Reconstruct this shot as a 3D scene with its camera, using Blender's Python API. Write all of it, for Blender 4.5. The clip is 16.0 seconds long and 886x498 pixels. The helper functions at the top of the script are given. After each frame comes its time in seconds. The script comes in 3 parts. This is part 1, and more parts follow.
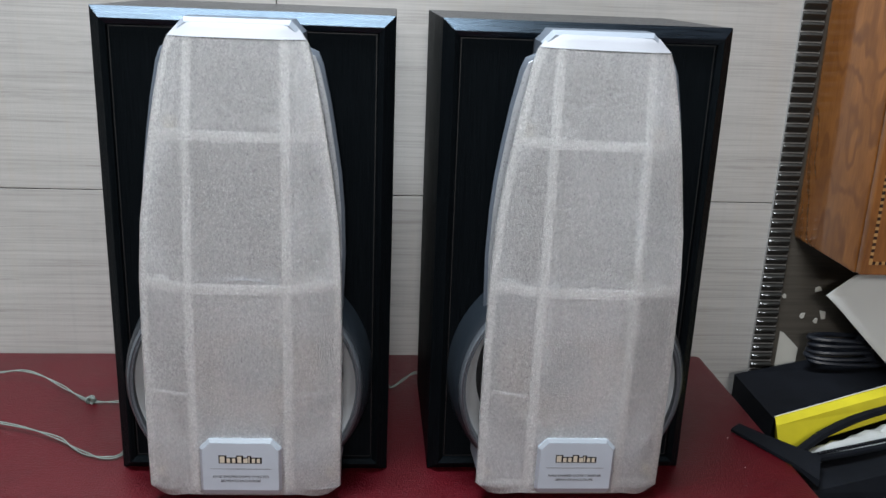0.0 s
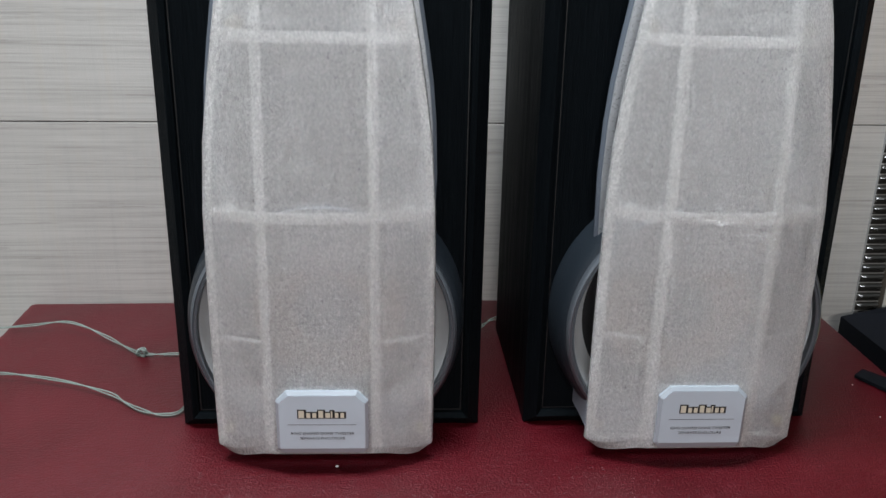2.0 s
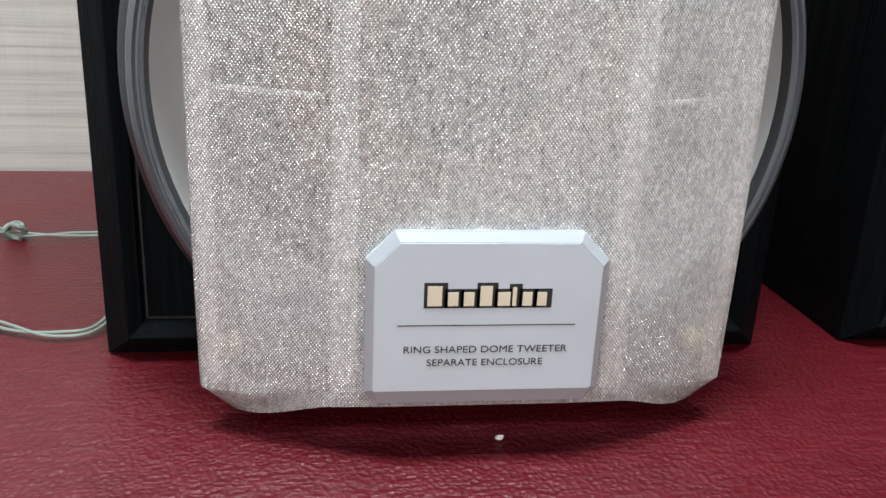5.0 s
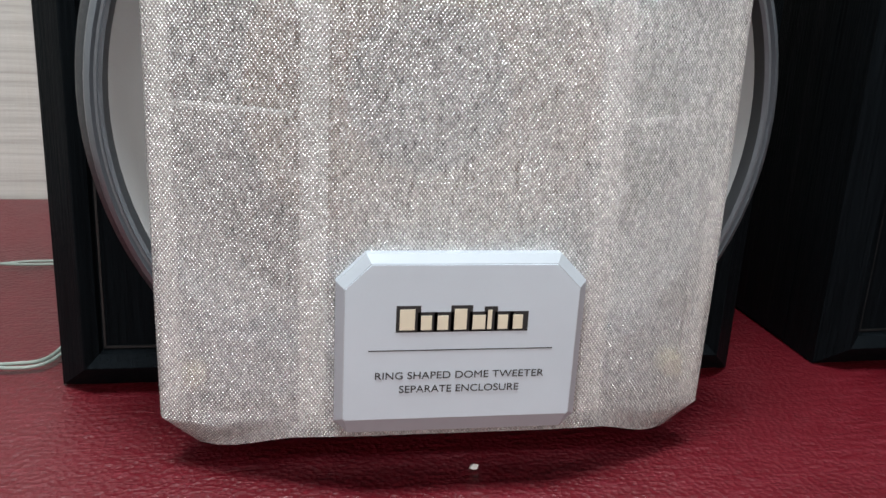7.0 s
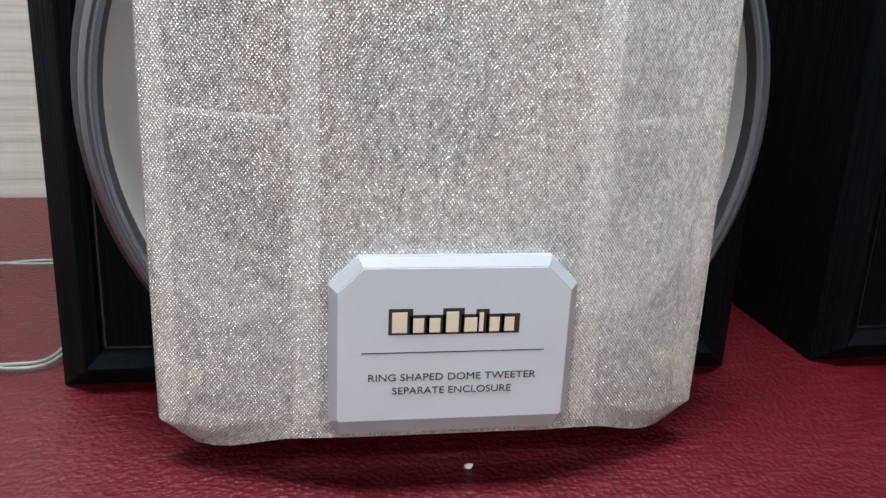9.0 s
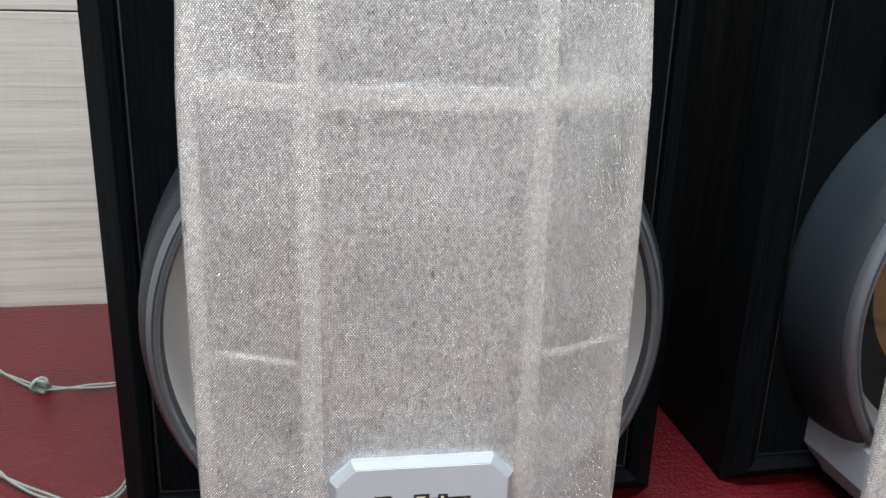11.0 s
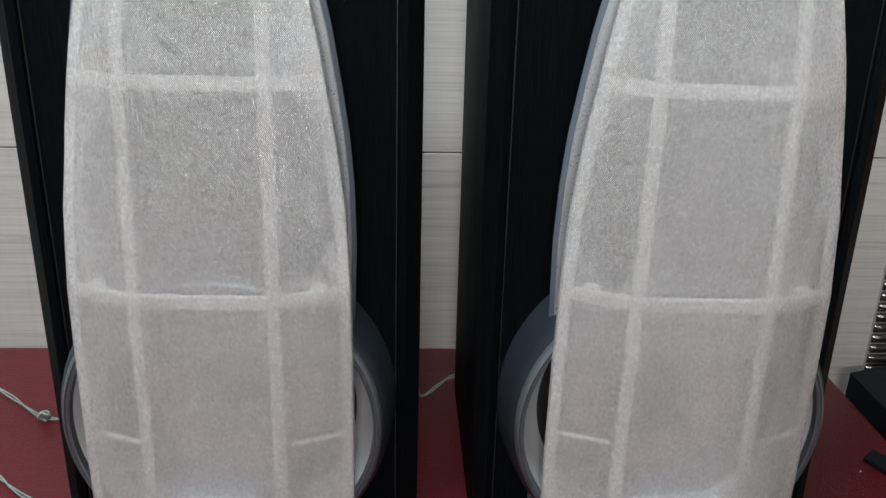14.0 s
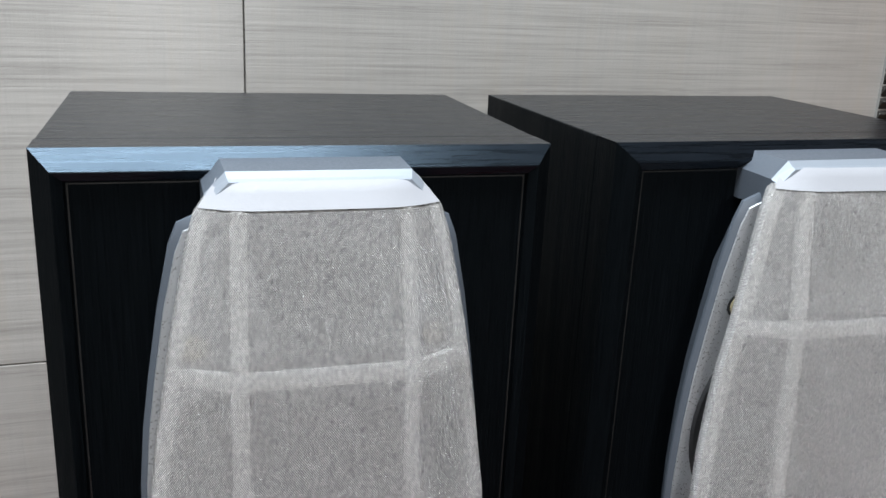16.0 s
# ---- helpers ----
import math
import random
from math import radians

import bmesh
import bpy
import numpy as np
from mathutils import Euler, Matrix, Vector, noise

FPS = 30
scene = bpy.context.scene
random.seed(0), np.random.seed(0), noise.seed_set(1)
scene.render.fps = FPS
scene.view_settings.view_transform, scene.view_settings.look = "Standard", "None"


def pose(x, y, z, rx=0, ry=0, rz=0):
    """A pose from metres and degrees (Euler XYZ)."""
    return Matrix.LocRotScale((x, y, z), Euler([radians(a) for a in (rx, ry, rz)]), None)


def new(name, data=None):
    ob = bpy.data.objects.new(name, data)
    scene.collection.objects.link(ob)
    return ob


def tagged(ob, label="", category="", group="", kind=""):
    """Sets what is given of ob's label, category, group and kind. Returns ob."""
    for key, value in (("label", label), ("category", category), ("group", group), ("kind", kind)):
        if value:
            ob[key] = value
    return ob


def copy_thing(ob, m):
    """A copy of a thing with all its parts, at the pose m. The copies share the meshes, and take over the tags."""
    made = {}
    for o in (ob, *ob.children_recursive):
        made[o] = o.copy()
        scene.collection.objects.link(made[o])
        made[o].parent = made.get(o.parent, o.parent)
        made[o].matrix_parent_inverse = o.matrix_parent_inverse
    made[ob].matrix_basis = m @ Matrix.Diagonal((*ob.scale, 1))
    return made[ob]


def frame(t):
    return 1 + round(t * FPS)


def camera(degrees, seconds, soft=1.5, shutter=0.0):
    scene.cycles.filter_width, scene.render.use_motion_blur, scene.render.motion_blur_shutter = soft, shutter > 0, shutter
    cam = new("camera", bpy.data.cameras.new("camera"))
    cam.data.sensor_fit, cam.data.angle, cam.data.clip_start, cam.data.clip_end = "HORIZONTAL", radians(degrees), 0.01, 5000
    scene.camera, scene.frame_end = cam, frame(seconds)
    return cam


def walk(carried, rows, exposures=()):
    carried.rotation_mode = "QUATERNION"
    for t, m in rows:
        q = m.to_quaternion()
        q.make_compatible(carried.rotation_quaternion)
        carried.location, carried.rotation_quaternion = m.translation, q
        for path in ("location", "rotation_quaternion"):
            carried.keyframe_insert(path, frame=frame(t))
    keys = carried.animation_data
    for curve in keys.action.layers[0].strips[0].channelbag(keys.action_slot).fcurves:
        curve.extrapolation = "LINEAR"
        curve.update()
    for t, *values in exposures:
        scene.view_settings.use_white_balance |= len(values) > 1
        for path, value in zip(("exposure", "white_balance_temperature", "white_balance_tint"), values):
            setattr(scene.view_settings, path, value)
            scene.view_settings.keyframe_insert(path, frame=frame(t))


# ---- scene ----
cam = camera(53.50, 16.0)
EXPOSURES = [(0, 0.0, 6450, 10), (1.5, 0.0, 6500, 10), (2.5, 0.13, 6650, 10), (3.5, 0.45, 6850, 10), (4.2, 0.62, 6850, 10), (8.2, 0.46, 6850, 10), (10.5, 0.46, 6850, 10), (11.5, 0.42, 6800, 10), (12.5, 0.33, 6780, 10), (13.5, 0.1, 6800, 10), (14.5, 0.0, 6700, 10), (16, -0.18, 6650, 10)]
PATH = [
    (0, 0.0172, 0.0055, 0.4621, -16.98, -2.18, -4.22),
    (0.5, 0.0353, 0.0115, 0.4561, -16.78, -2.40, -3.68),
    (1, 0.0393, 0.0199, 0.4431, -17.59, -1.98, -2.23),
    (1.5, 0.0072, 0.0562, 0.4274, -18.35, -1.49, -1.53),
    (2, -0.0432, 0.0997, 0.4026, -19.62, -0.98, -3.50),
    (2.5, -0.1000, 0.1523, 0.3778, -20.41, -0.18, -5.09),
    (3, -0.1361, 0.2259, 0.3301, -20.14, -1.51, -7.77),
    (3.5, -0.1340, 0.3330, 0.2490, -19.86, -1.80, -5.89),
    (4, -0.1374, 0.4189, 0.1878, -18.88, -2.02, -8.08),
    (4.2, -0.1405, 0.4437, 0.1692, -19.79, -2.38, -7.92),
    (6.5, -0.1476, 0.4762, 0.1458, -17.87, -2.87, -10.62),
    (7, -0.1468, 0.4741, 0.1469, -17.34, -2.93, -10.92),
    (7.5, -0.1476, 0.4738, 0.1465, -17.52, -3.09, -10.80),
    (8, -0.1456, 0.4744, 0.1469, -17.30, -2.82, -10.96),
    (10.5, -0.1414, 0.4405, 0.2114, -19.33, -2.09, -9.58),
    (11, -0.1412, 0.4125, 0.2587, -19.13, -1.76, -9.85),
    (11.5, -0.1327, 0.3650, 0.2733, -22.49, -2.04, -9.36),
    (12, -0.1110, 0.2957, 0.2861, -22.41, -3.21, -10.42),
    (12.5, -0.0785, 0.2592, 0.3180, -21.60, -2.02, -10.08),
    (13, -0.0169, 0.2434, 0.3425, -21.51, -2.12, -5.78),
    (13.5, 0.0090, 0.2358, 0.3851, -21.47, -1.39, -2.75),
    (14, 0.0226, 0.2316, 0.4287, -21.24, -1.37, -2.39),
    (14.5, 0.0209, 0.2332, 0.4793, -20.09, -1.18, -2.27),
    (15, -0.0016, 0.2450, 0.5190, -19.71, -0.97, -2.69),
    (15.5, -0.0766, 0.2770, 0.5220, -17.36, -1.32, -9.82),
    (16, -0.1658, 0.3527, 0.5131, -17.12, -2.67, -18.11),
]
walk(cam, [(t, pose(x, y, z, 90 + pitch, roll, yaw)) for t, x, y, z, pitch, roll, yaw in PATH], EXPOSURES)

# ---- world and lights ----
world = bpy.data.worlds.new("world")
scene.world = world
world.use_nodes = True
world.node_tree.nodes["Background"].inputs[0].default_value = (0.6, 0.7, 0.9, 1)
world.node_tree.nodes["Background"].inputs[1].default_value = 0.02


def area(name, m, sx, sy, power, colour):
    d = bpy.data.lights.new(name, "AREA")
    d.shape, d.size, d.size_y, d.energy, d.color = "RECTANGLE", sx, sy, power, colour
    ob = new(name, d)
    ob.matrix_world = m
    return ob


LAMP = (-0.30, 0.50, 1.88)
FRONT_FILL = (-0.15, -2.22, 1.35)
area("ceiling_lamp", pose(*LAMP, 0, 0, 0), 1.05, 0.50, 64, (0.83, 0.925, 1.0))
# added fill from behind the camera to brighten the grille fronts
area("tube_lamp", pose(*FRONT_FILL, 78, 0, 0), 0.60, 0.12, 34, (1.0, 0.99, 0.98))

# ---- materials ----


class Mat:
    """A node material under construction."""

    def __init__(self, name):
        self.m = bpy.data.materials.new(name)
        self.m.use_nodes = True
        self.t = self.m.node_tree
        self.b = self.t.nodes["Principled BSDF"]

    def node(self, kind, **sets):
        n = self.t.nodes.new(kind)
        for k, v in sets.items():
            n.inputs[k.replace("_", " ")].default_value = v
        return n

    def link(self, a, b):
        self.t.links.new(a, b)

    def coords(self, scale=(1, 1, 1), kind="Object"):
        tc = self.t.nodes.new("ShaderNodeTexCoord")
        mp = self.t.nodes.new("ShaderNodeMapping")
        mp.inputs["Scale"].default_value = scale
        self.link(tc.outputs[kind], mp.inputs[0])
        return mp.outputs[0]

    def noise(self, co, scale, detail=4, rough=0.6):
        n = self.node("ShaderNodeTexNoise", Scale=scale, Detail=detail, Roughness=rough)
        self.link(co, n.inputs["Vector"])
        return n.outputs["Fac"]

    def ramp(self, fac, stops):
        r = self.t.nodes.new("ShaderNodeValToRGB")
        el = r.color_ramp.elements
        while len(el) < len(stops):
            el.new(0.5)
        for e, (p, c) in zip(el, stops):
            e.position = p
            e.color = (*c, 1) if len(c) == 3 else c
        self.link(fac, r.inputs[0])
        return r.outputs[0]

    def math(self, op, a, b):
        n = self.t.nodes.new("ShaderNodeMath")
        n.operation = op
        for i, v in enumerate((a, b)):
            if isinstance(v, (int, float)):
                n.inputs[i].default_value = v
            else:
                self.link(v, n.inputs[i])
        return n.outputs[0]

    def mix(self, fac, a, b, blend="MIX"):
        n = self.t.nodes.new("ShaderNodeMixRGB")
        n.blend_type = blend
        for i, v in enumerate((fac, a, b)):
            if isinstance(v, (int, float)):
                n.inputs[i].default_value = v
            elif isinstance(v, tuple):
                n.inputs[i].default_value = (*v, 1)
            else:
                self.link(v, n.inputs[i])
        return n.outputs[0]

    def bump(self, height, strength, distance):
        n = self.node("ShaderNodeBump", Strength=strength, Distance=distance)
        self.link(height, n.inputs["Height"])
        self.link(n.outputs[0], self.b.inputs["Normal"])
        return n

    def set(self, **kw):
        for k, v in kw.items():
            s = self.b.inputs[k.replace("_", " ")]
            if isinstance(v, (int, float)):
                s.default_value = v
            elif isinstance(v, tuple):
                s.default_value = (*v, 1)
            else:
                self.link(v, s)
        return self


def plain(name, colour, rough=0.5, metal=0.0, vary=0.15, scale=60, bump=0.15, depth=0.0004):
    """Paint, plastic or metal with fine grain and slow blotches."""
    m = Mat(name)
    co = m.coords()
    slow, fine = m.noise(co, scale * 0.15, 3), m.noise(co, scale * 8, 3)
    lo, hi = tuple(c * (1 - vary) for c in colour), tuple(min(1, c * (1 + vary)) for c in colour)
    m.set(Base_Color=m.ramp(slow, [(0.3, lo), (0.7, hi)]), Metallic=metal)
    m.set(Roughness=m.ramp(fine, [(0.3, (rough * 0.85,) * 3), (0.7, (min(1, rough * 1.15),) * 3)]))
    m.bump(fine, bump, depth)
    return m.m


def black_ash():
    """Black-stained ash veneer with open vertical grain."""
    m = Mat("black_ash_veneer")
    co = m.coords((900, 900, 22))
    grain = m.noise(co, 1, 6, 0.7)
    broad = m.noise(m.coords((120, 120, 5)), 1, 3)
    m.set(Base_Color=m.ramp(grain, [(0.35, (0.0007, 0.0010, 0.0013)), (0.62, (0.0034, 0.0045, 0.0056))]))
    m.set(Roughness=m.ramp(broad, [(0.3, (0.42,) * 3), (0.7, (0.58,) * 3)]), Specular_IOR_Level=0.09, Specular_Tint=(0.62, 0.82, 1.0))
    m.bump(grain, 0.9, 0.0008)
    return m.m


def black_ash_lit_top():
    """The same veneer, grain running across, coloured paler and bluer for overhead light."""
    m = Mat("black_ash_veneer_lit_top")
    co = m.coords((22, 500, 500))
    grain = m.noise(co, 1, 6, 0.7)
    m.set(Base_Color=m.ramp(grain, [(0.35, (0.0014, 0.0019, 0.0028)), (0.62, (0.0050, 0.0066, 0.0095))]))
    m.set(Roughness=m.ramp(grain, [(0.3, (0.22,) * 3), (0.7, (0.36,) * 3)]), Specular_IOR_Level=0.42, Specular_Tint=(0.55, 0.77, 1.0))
    m.bump(grain, 0.3, 0.00022)
    return m.m


def grille_cloth():
    """Silvery see-through knitted cloth."""
    m = Mat("grille_cloth")
    co = m.coords()
    w1 = m.t.nodes.new("ShaderNodeTexWave")
    w2 = m.t.nodes.new("ShaderNodeTexWave")
    for w, s in ((w1, (1, 0, 0.75)), (w2, (-1, 0, 0.75))):
        mp = m.t.nodes.new("ShaderNodeMapping")
        mp.inputs["Scale"].default_value = s
        m.link(co, mp.inputs[0])
        m.link(mp.outputs[0], w.inputs["Vector"])
        w.bands_direction = "DIAGONAL"
        w.inputs["Scale"].default_value = 600
        w.inputs["Distortion"].default_value = 1.2
        w.inputs["Detail"].default_value = 1
        w.inputs["Detail Scale"].default_value = 2
    weave = m.math("MULTIPLY", w1.outputs["Fac"], w2.outputs["Fac"])
    fleck = m.noise(m.coords((1500, 1500, 1100)), 1, 2)
    crinkle = m.noise(m.coords((900, 900, 330)), 1, 2, 0.6)
    slow = m.noise(m.coords((14, 14, 8)), 1, 3)
    pucker = m.noise(m.coords((620, 620, 250)), 1, 1, 0.5)
    crinkle = m.math("ADD", m.math("MULTIPLY", crinkle, 0.6), m.math("MULTIPLY", pucker, 0.55))
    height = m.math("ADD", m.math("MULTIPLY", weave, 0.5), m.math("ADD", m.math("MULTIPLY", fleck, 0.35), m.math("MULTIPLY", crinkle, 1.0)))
    # base tone with shade in the weave hollows and bright crests painted in
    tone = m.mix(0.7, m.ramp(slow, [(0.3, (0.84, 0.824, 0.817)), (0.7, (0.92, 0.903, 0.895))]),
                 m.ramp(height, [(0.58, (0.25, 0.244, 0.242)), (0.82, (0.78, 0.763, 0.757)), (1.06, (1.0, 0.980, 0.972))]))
    # small light and dark spots in the colour imitate the cloth's glints
    glint_mottle = m.noise(m.coords((560, 560, 420)), 1, 2, 0.5)
    tone = m.mix(1.0, tone, m.ramp(glint_mottle, [(0.40, (0.77, 0.77, 0.77)), (0.60, (1.0, 1.0, 1.0))]), "MULTIPLY")
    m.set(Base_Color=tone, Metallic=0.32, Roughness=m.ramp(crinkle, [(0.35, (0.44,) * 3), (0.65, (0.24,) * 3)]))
    m.bump(height, 1.0, 0.0014)
    tr = m.t.nodes.new("ShaderNodeBsdfTransparent")
    ms = m.t.nodes.new("ShaderNodeMixShader")
    hole = m.ramp(height, [(0.56, (0.53,) * 3), (1.02, (0.25,) * 3)])
    m.link(hole, ms.inputs[0])
    m.link(m.b.outputs[0], ms.inputs[1])
    m.link(tr.outputs[0], ms.inputs[2])
    m.link(ms.outputs[0], m.t.nodes["Material Output"].inputs["Surface"])
    return m.m


def red_leather():
    """Oxblood leatherette with pebble grain and scuffs."""
    m = Mat("red_leatherette")
    co = m.coords()
    v = m.t.nodes.new("ShaderNodeTexVoronoi")
    v.inputs["Scale"].default_value = 520
    m.link(co, v.inputs["Vector"])
    pebble = v.outputs["Distance"]
    slow = m.noise(co, 9, 4)
    crease = m.noise(m.coords((60, 420, 60)), 1, 5, 0.7)
    col = m.mix(m.ramp(crease, [(0.48, (0,) * 3), (0.68, (1,) * 3)]),
                m.ramp(slow, [(0.3, (0.052, 0.0012, 0.0036)), (0.7, (0.077, 0.0021, 0.0063))]), (0.096, 0.0082, 0.0140))
    m.set(Base_Color=col, Roughness=m.ramp(slow, [(0.3, (0.30,) * 3), (0.7, (0.42,) * 3)]), Specular_IOR_Level=0.38)
    m.bump(m.math("ADD", pebble, m.math("MULTIPLY", crease, 1.4)), 0.55, 0.0009)
    return m.m


def grey_tile():
    """Glazed ceramic with a fine level grain like pale weathered wood."""
    m = Mat("grey_grain_tile")
    oi = m.t.nodes.new("ShaderNodeObjectInfo")
    tc = m.t.nodes.new("ShaderNodeTexCoord")
    off = m.t.nodes.new("ShaderNodeVectorMath")
    off.operation = "ADD"
    m.link(tc.outputs["Object"], off.inputs[0])
    m.link(oi.outputs["Random"], off.inputs[1])

    def at(scale):
        mp = m.t.nodes.new("ShaderNodeMapping")
        mp.inputs["Scale"].default_value = scale
        m.link(off.outputs[0], mp.inputs[0])
        return mp.outputs[0]
    fine = m.noise(at((7, 7, 420)), 1, 5, 0.65)
    mid = m.noise(at((3, 3, 70)), 1, 4, 0.6)
    weft = m.noise(at((260, 260, 8)), 1, 3, 0.6)
    slow = m.noise(at((4, 4, 9)), 1, 3)
    v = m.math("ADD", m.math("MULTIPLY", fine, 0.72), m.math("MULTIPLY", mid, 0.28))
    col = m.mix(0.35, m.ramp(v, [(0.33, (0.25, 0.231, 0.217)), (0.5, (0.405, 0.384, 0.364)), (0.68, (0.50, 0.476, 0.453))]),
                m.ramp(slow, [(0.3, (0.365, 0.353, 0.34)), (0.7, (0.45, 0.438, 0.423))]))
    # upright woven streaks; their tone stands for lamp reflections in the glaze
    streak = m.noise(at((95, 95, 4)), 1, 4, 0.7)
    col = m.mix(1.0, col, m.ramp(streak, [(0.32, (0.95, 0.95, 0.95)), (0.5, (1.0, 1.0, 1.0)), (0.70, (1.0, 0.98, 0.95))]), "MULTIPLY")
    tg = m.t.nodes.new("ShaderNodeCombineXYZ")
    tg.inputs[2].default_value = 1.0
    m.link(tg.outputs[0], m.b.inputs["Tangent"])
    m.set(Base_Color=col, Roughness=m.ramp(mid, [(0.3, (0.26,) * 3), (0.7, (0.34,) * 3)]), Specular_IOR_Level=0.6)
    m.set(Anisotropic=0.92, Anisotropic_Rotation=0.0)
    m.bump(m.math("ADD", fine, m.math("ADD", m.math("MULTIPLY", weft, 0.25), m.math("MULTIPLY", streak, 0.3))), 0.26, 0.0008)
    return m.m


def burl_wood():
    """Glossy varnished burl veneer."""
    m = Mat("burl_veneer")
    figure = m.noise(m.coords((11, 11, 5)), 1, 3, 0.45)
    line = m.math("SINE", m.math("MULTIPLY", figure, 62), 0)
    warp = m.noise(m.coords((30, 30, 12)), 1, 4)
    fine = m.noise(m.coords((500, 500, 40)), 1, 4)
    ground = m.mix(0.4, m.ramp(warp, [(0.3, (0.15, 0.050, 0.012)), (0.7, (0.33, 0.125, 0.030))]), m.ramp(fine, [(0.3, (0.15, 0.055, 0.014)), (0.7, (0.30, 0.115, 0.028))]))
    dark = m.math("MULTIPLY", m.ramp(line, [(0.20, (0,) * 3), (0.98, (1,) * 3)]), m.ramp(warp, [(0.35, (0.10,) * 3), (0.6, (0.55,) * 3)]))
    m.set(Base_Color=m.mix(dark, ground, (0.055, 0.016, 0.006)))
    m.set(Roughness=0.22, Specular_IOR_Level=0.3, Coat_Weight=0.6, Coat_Roughness=0.04)
    return m.m


ASH, ASH_LIT, CLOTH, RED, TILE, BURL = black_ash(), black_ash_lit_top(), grille_cloth(), red_leather(), grey_tile(), burl_wood()
SILVER = plain("silver_lacquer", (0.68, 0.69, 0.71), 0.34, 0.35, 0.04, 120, 0.1)
FACE = plain("satin_metal_paint", (0.56, 0.58, 0.61), 0.30, 0.6, 0.03, 100, 0.05)
RINGM = plain("polished_blue_silver", (0.17, 0.19, 0.215), 0.38, 0.7, 0.04, 120, 0.0)
STEEL = plain("blue_grey_plastic", (0.013, 0.018, 0.024), 0.42, 0.1, 0.08, 90, 0.03)
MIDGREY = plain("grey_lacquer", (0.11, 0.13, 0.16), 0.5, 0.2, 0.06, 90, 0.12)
FLANGE = plain("grey_flange_lacquer", (0.74, 0.77, 0.80), 0.36, 0.30, 0.05, 150, 0.25)
BADGE = plain("badge_lacquer", (0.53, 0.605, 0.68), 0.40, 0.25, 0.03, 200, 0.12, 0.0002)
BADGE_EDGE = plain("badge_edge_lacquer", (0.40, 0.44, 0.49), 0.34, 0.35, 0.04, 200, 0.1)
RIBWHITE = plain("white_frame_plastic", (0.78, 0.77, 0.75), 0.6, 0, 0.04)
# paler than the veneer, for the highlight drawn along the inner edges
EDGE_LIGHT = plain("edge_highlight_grey", (0.009, 0.0095, 0.010), 0.45, 0.0, 0.8, 300, 0.2)
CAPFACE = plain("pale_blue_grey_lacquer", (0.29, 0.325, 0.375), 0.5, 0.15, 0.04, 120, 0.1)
TRIM = plain("pale_lilac_silver", (0.36, 0.365, 0.395), 0.6, 0.0, 0.03, 80, 0.2)
CONE = plain("dark_paper_cone", (0.018, 0.018, 0.02), 0.75, 0, 0.2)
TAN = plain("tan_paper_cone", (0.30, 0.18, 0.085), 0.6, 0, 0.15)
INK = plain("black_ink", (0.012, 0.012, 0.013), 0.55, 0, 0.1)
IVORY = plain("ivory_print", (0.68, 0.63, 0.50), 0.45, 0.2, 0.05)
CREAM = plain("yellowed_plastic", (0.55, 0.48, 0.30), 0.5, 0, 0.1)
CHROME = plain("smoked_chrome_glaze", (0.06, 0.058, 0.054), 0.09, 0.4, 0.2, 60, 0.05)
GROUT = plain("grey_grout", (0.27, 0.265, 0.255), 0.9, 0, 0.15)
PLASTER = plain("painted_plaster", (0.42, 0.415, 0.41), 0.8, 0, 0.05, 20, 0.3, 0.001)
FLOORM = plain("floor_tile", (0.30, 0.27, 0.24), 0.4, 0, 0.1, 10)
WIREM = plain("pale_green_wire", (0.16, 0.195, 0.175), 0.45, 0, 0.15, 60)
BLACKCLOTH = plain("black_nylon", (0.006, 0.007, 0.010), 0.85, 0, 0.3, 150, 0.6, 0.0008)
YELLOW = plain("yellow_nylon", (0.66, 0.56, 0.015), 0.7, 0, 0.08, 150, 0.5, 0.0006)
PAPER = plain("white_paper", (0.68, 0.69, 0.68), 0.7, 0, 0.05, 30, 0.2)
FILM = plain("milky_plastic_film", (0.52, 0.53, 0.52), 0.25, 0, 0.12, 80, 0.4, 0.002)
BLACKCLOTH.node_tree.nodes["Principled BSDF"].inputs["Specular IOR Level"].default_value = 0.12
RUBBER = plain("black_cable_sheath", (0.010, 0.012, 0.018), 0.4, 0, 0.2)
DARKWOOD = plain("dark_stained_wood", (0.05, 0.03, 0.02), 0.5, 0, 0.2, 30)
INLAY_D, INLAY_L = plain("dark_inlay", (0.03, 0.012, 0.006), 0.2), plain("pale_inlay", (0.35, 0.18, 0.06), 0.2)
CHIP = plain("paint_flake", (0.5, 0.48, 0.43), 0.8)

# ---- mesh helpers ----


def link_mesh(name, bm, material, parent=None, label="", smooth=False, bevel=0.0):
    if bevel:
        sharp = [e for e in bm.edges if len(e.link_faces) == 2 and e.calc_face_angle(0) > 0.5]
        bmesh.ops.bevel(bm, geom=sharp, offset=bevel, segments=2, affect="EDGES", profile=0.6, clamp_overlap=True)
    bmesh.ops.recalc_face_normals(bm, faces=bm.faces[:])
    me = bpy.data.meshes.new(name)
    bm.to_mesh(me)
    bm.free()
    me.materials.append(material)
    if smooth:
        for p in me.polygons:
            p.use_smooth = True
        me.set_sharp_from_angle(angle=radians(38))
    ob = new(name, me)
    if parent is not None:
        ob.parent = parent
    if label:
        ob["label"] = label
    return ob


def part(name, bm, material, parent, label="", smooth=False, bevel=0.0):
    return link_mesh(name, bm, material, parent, label, smooth, bevel)


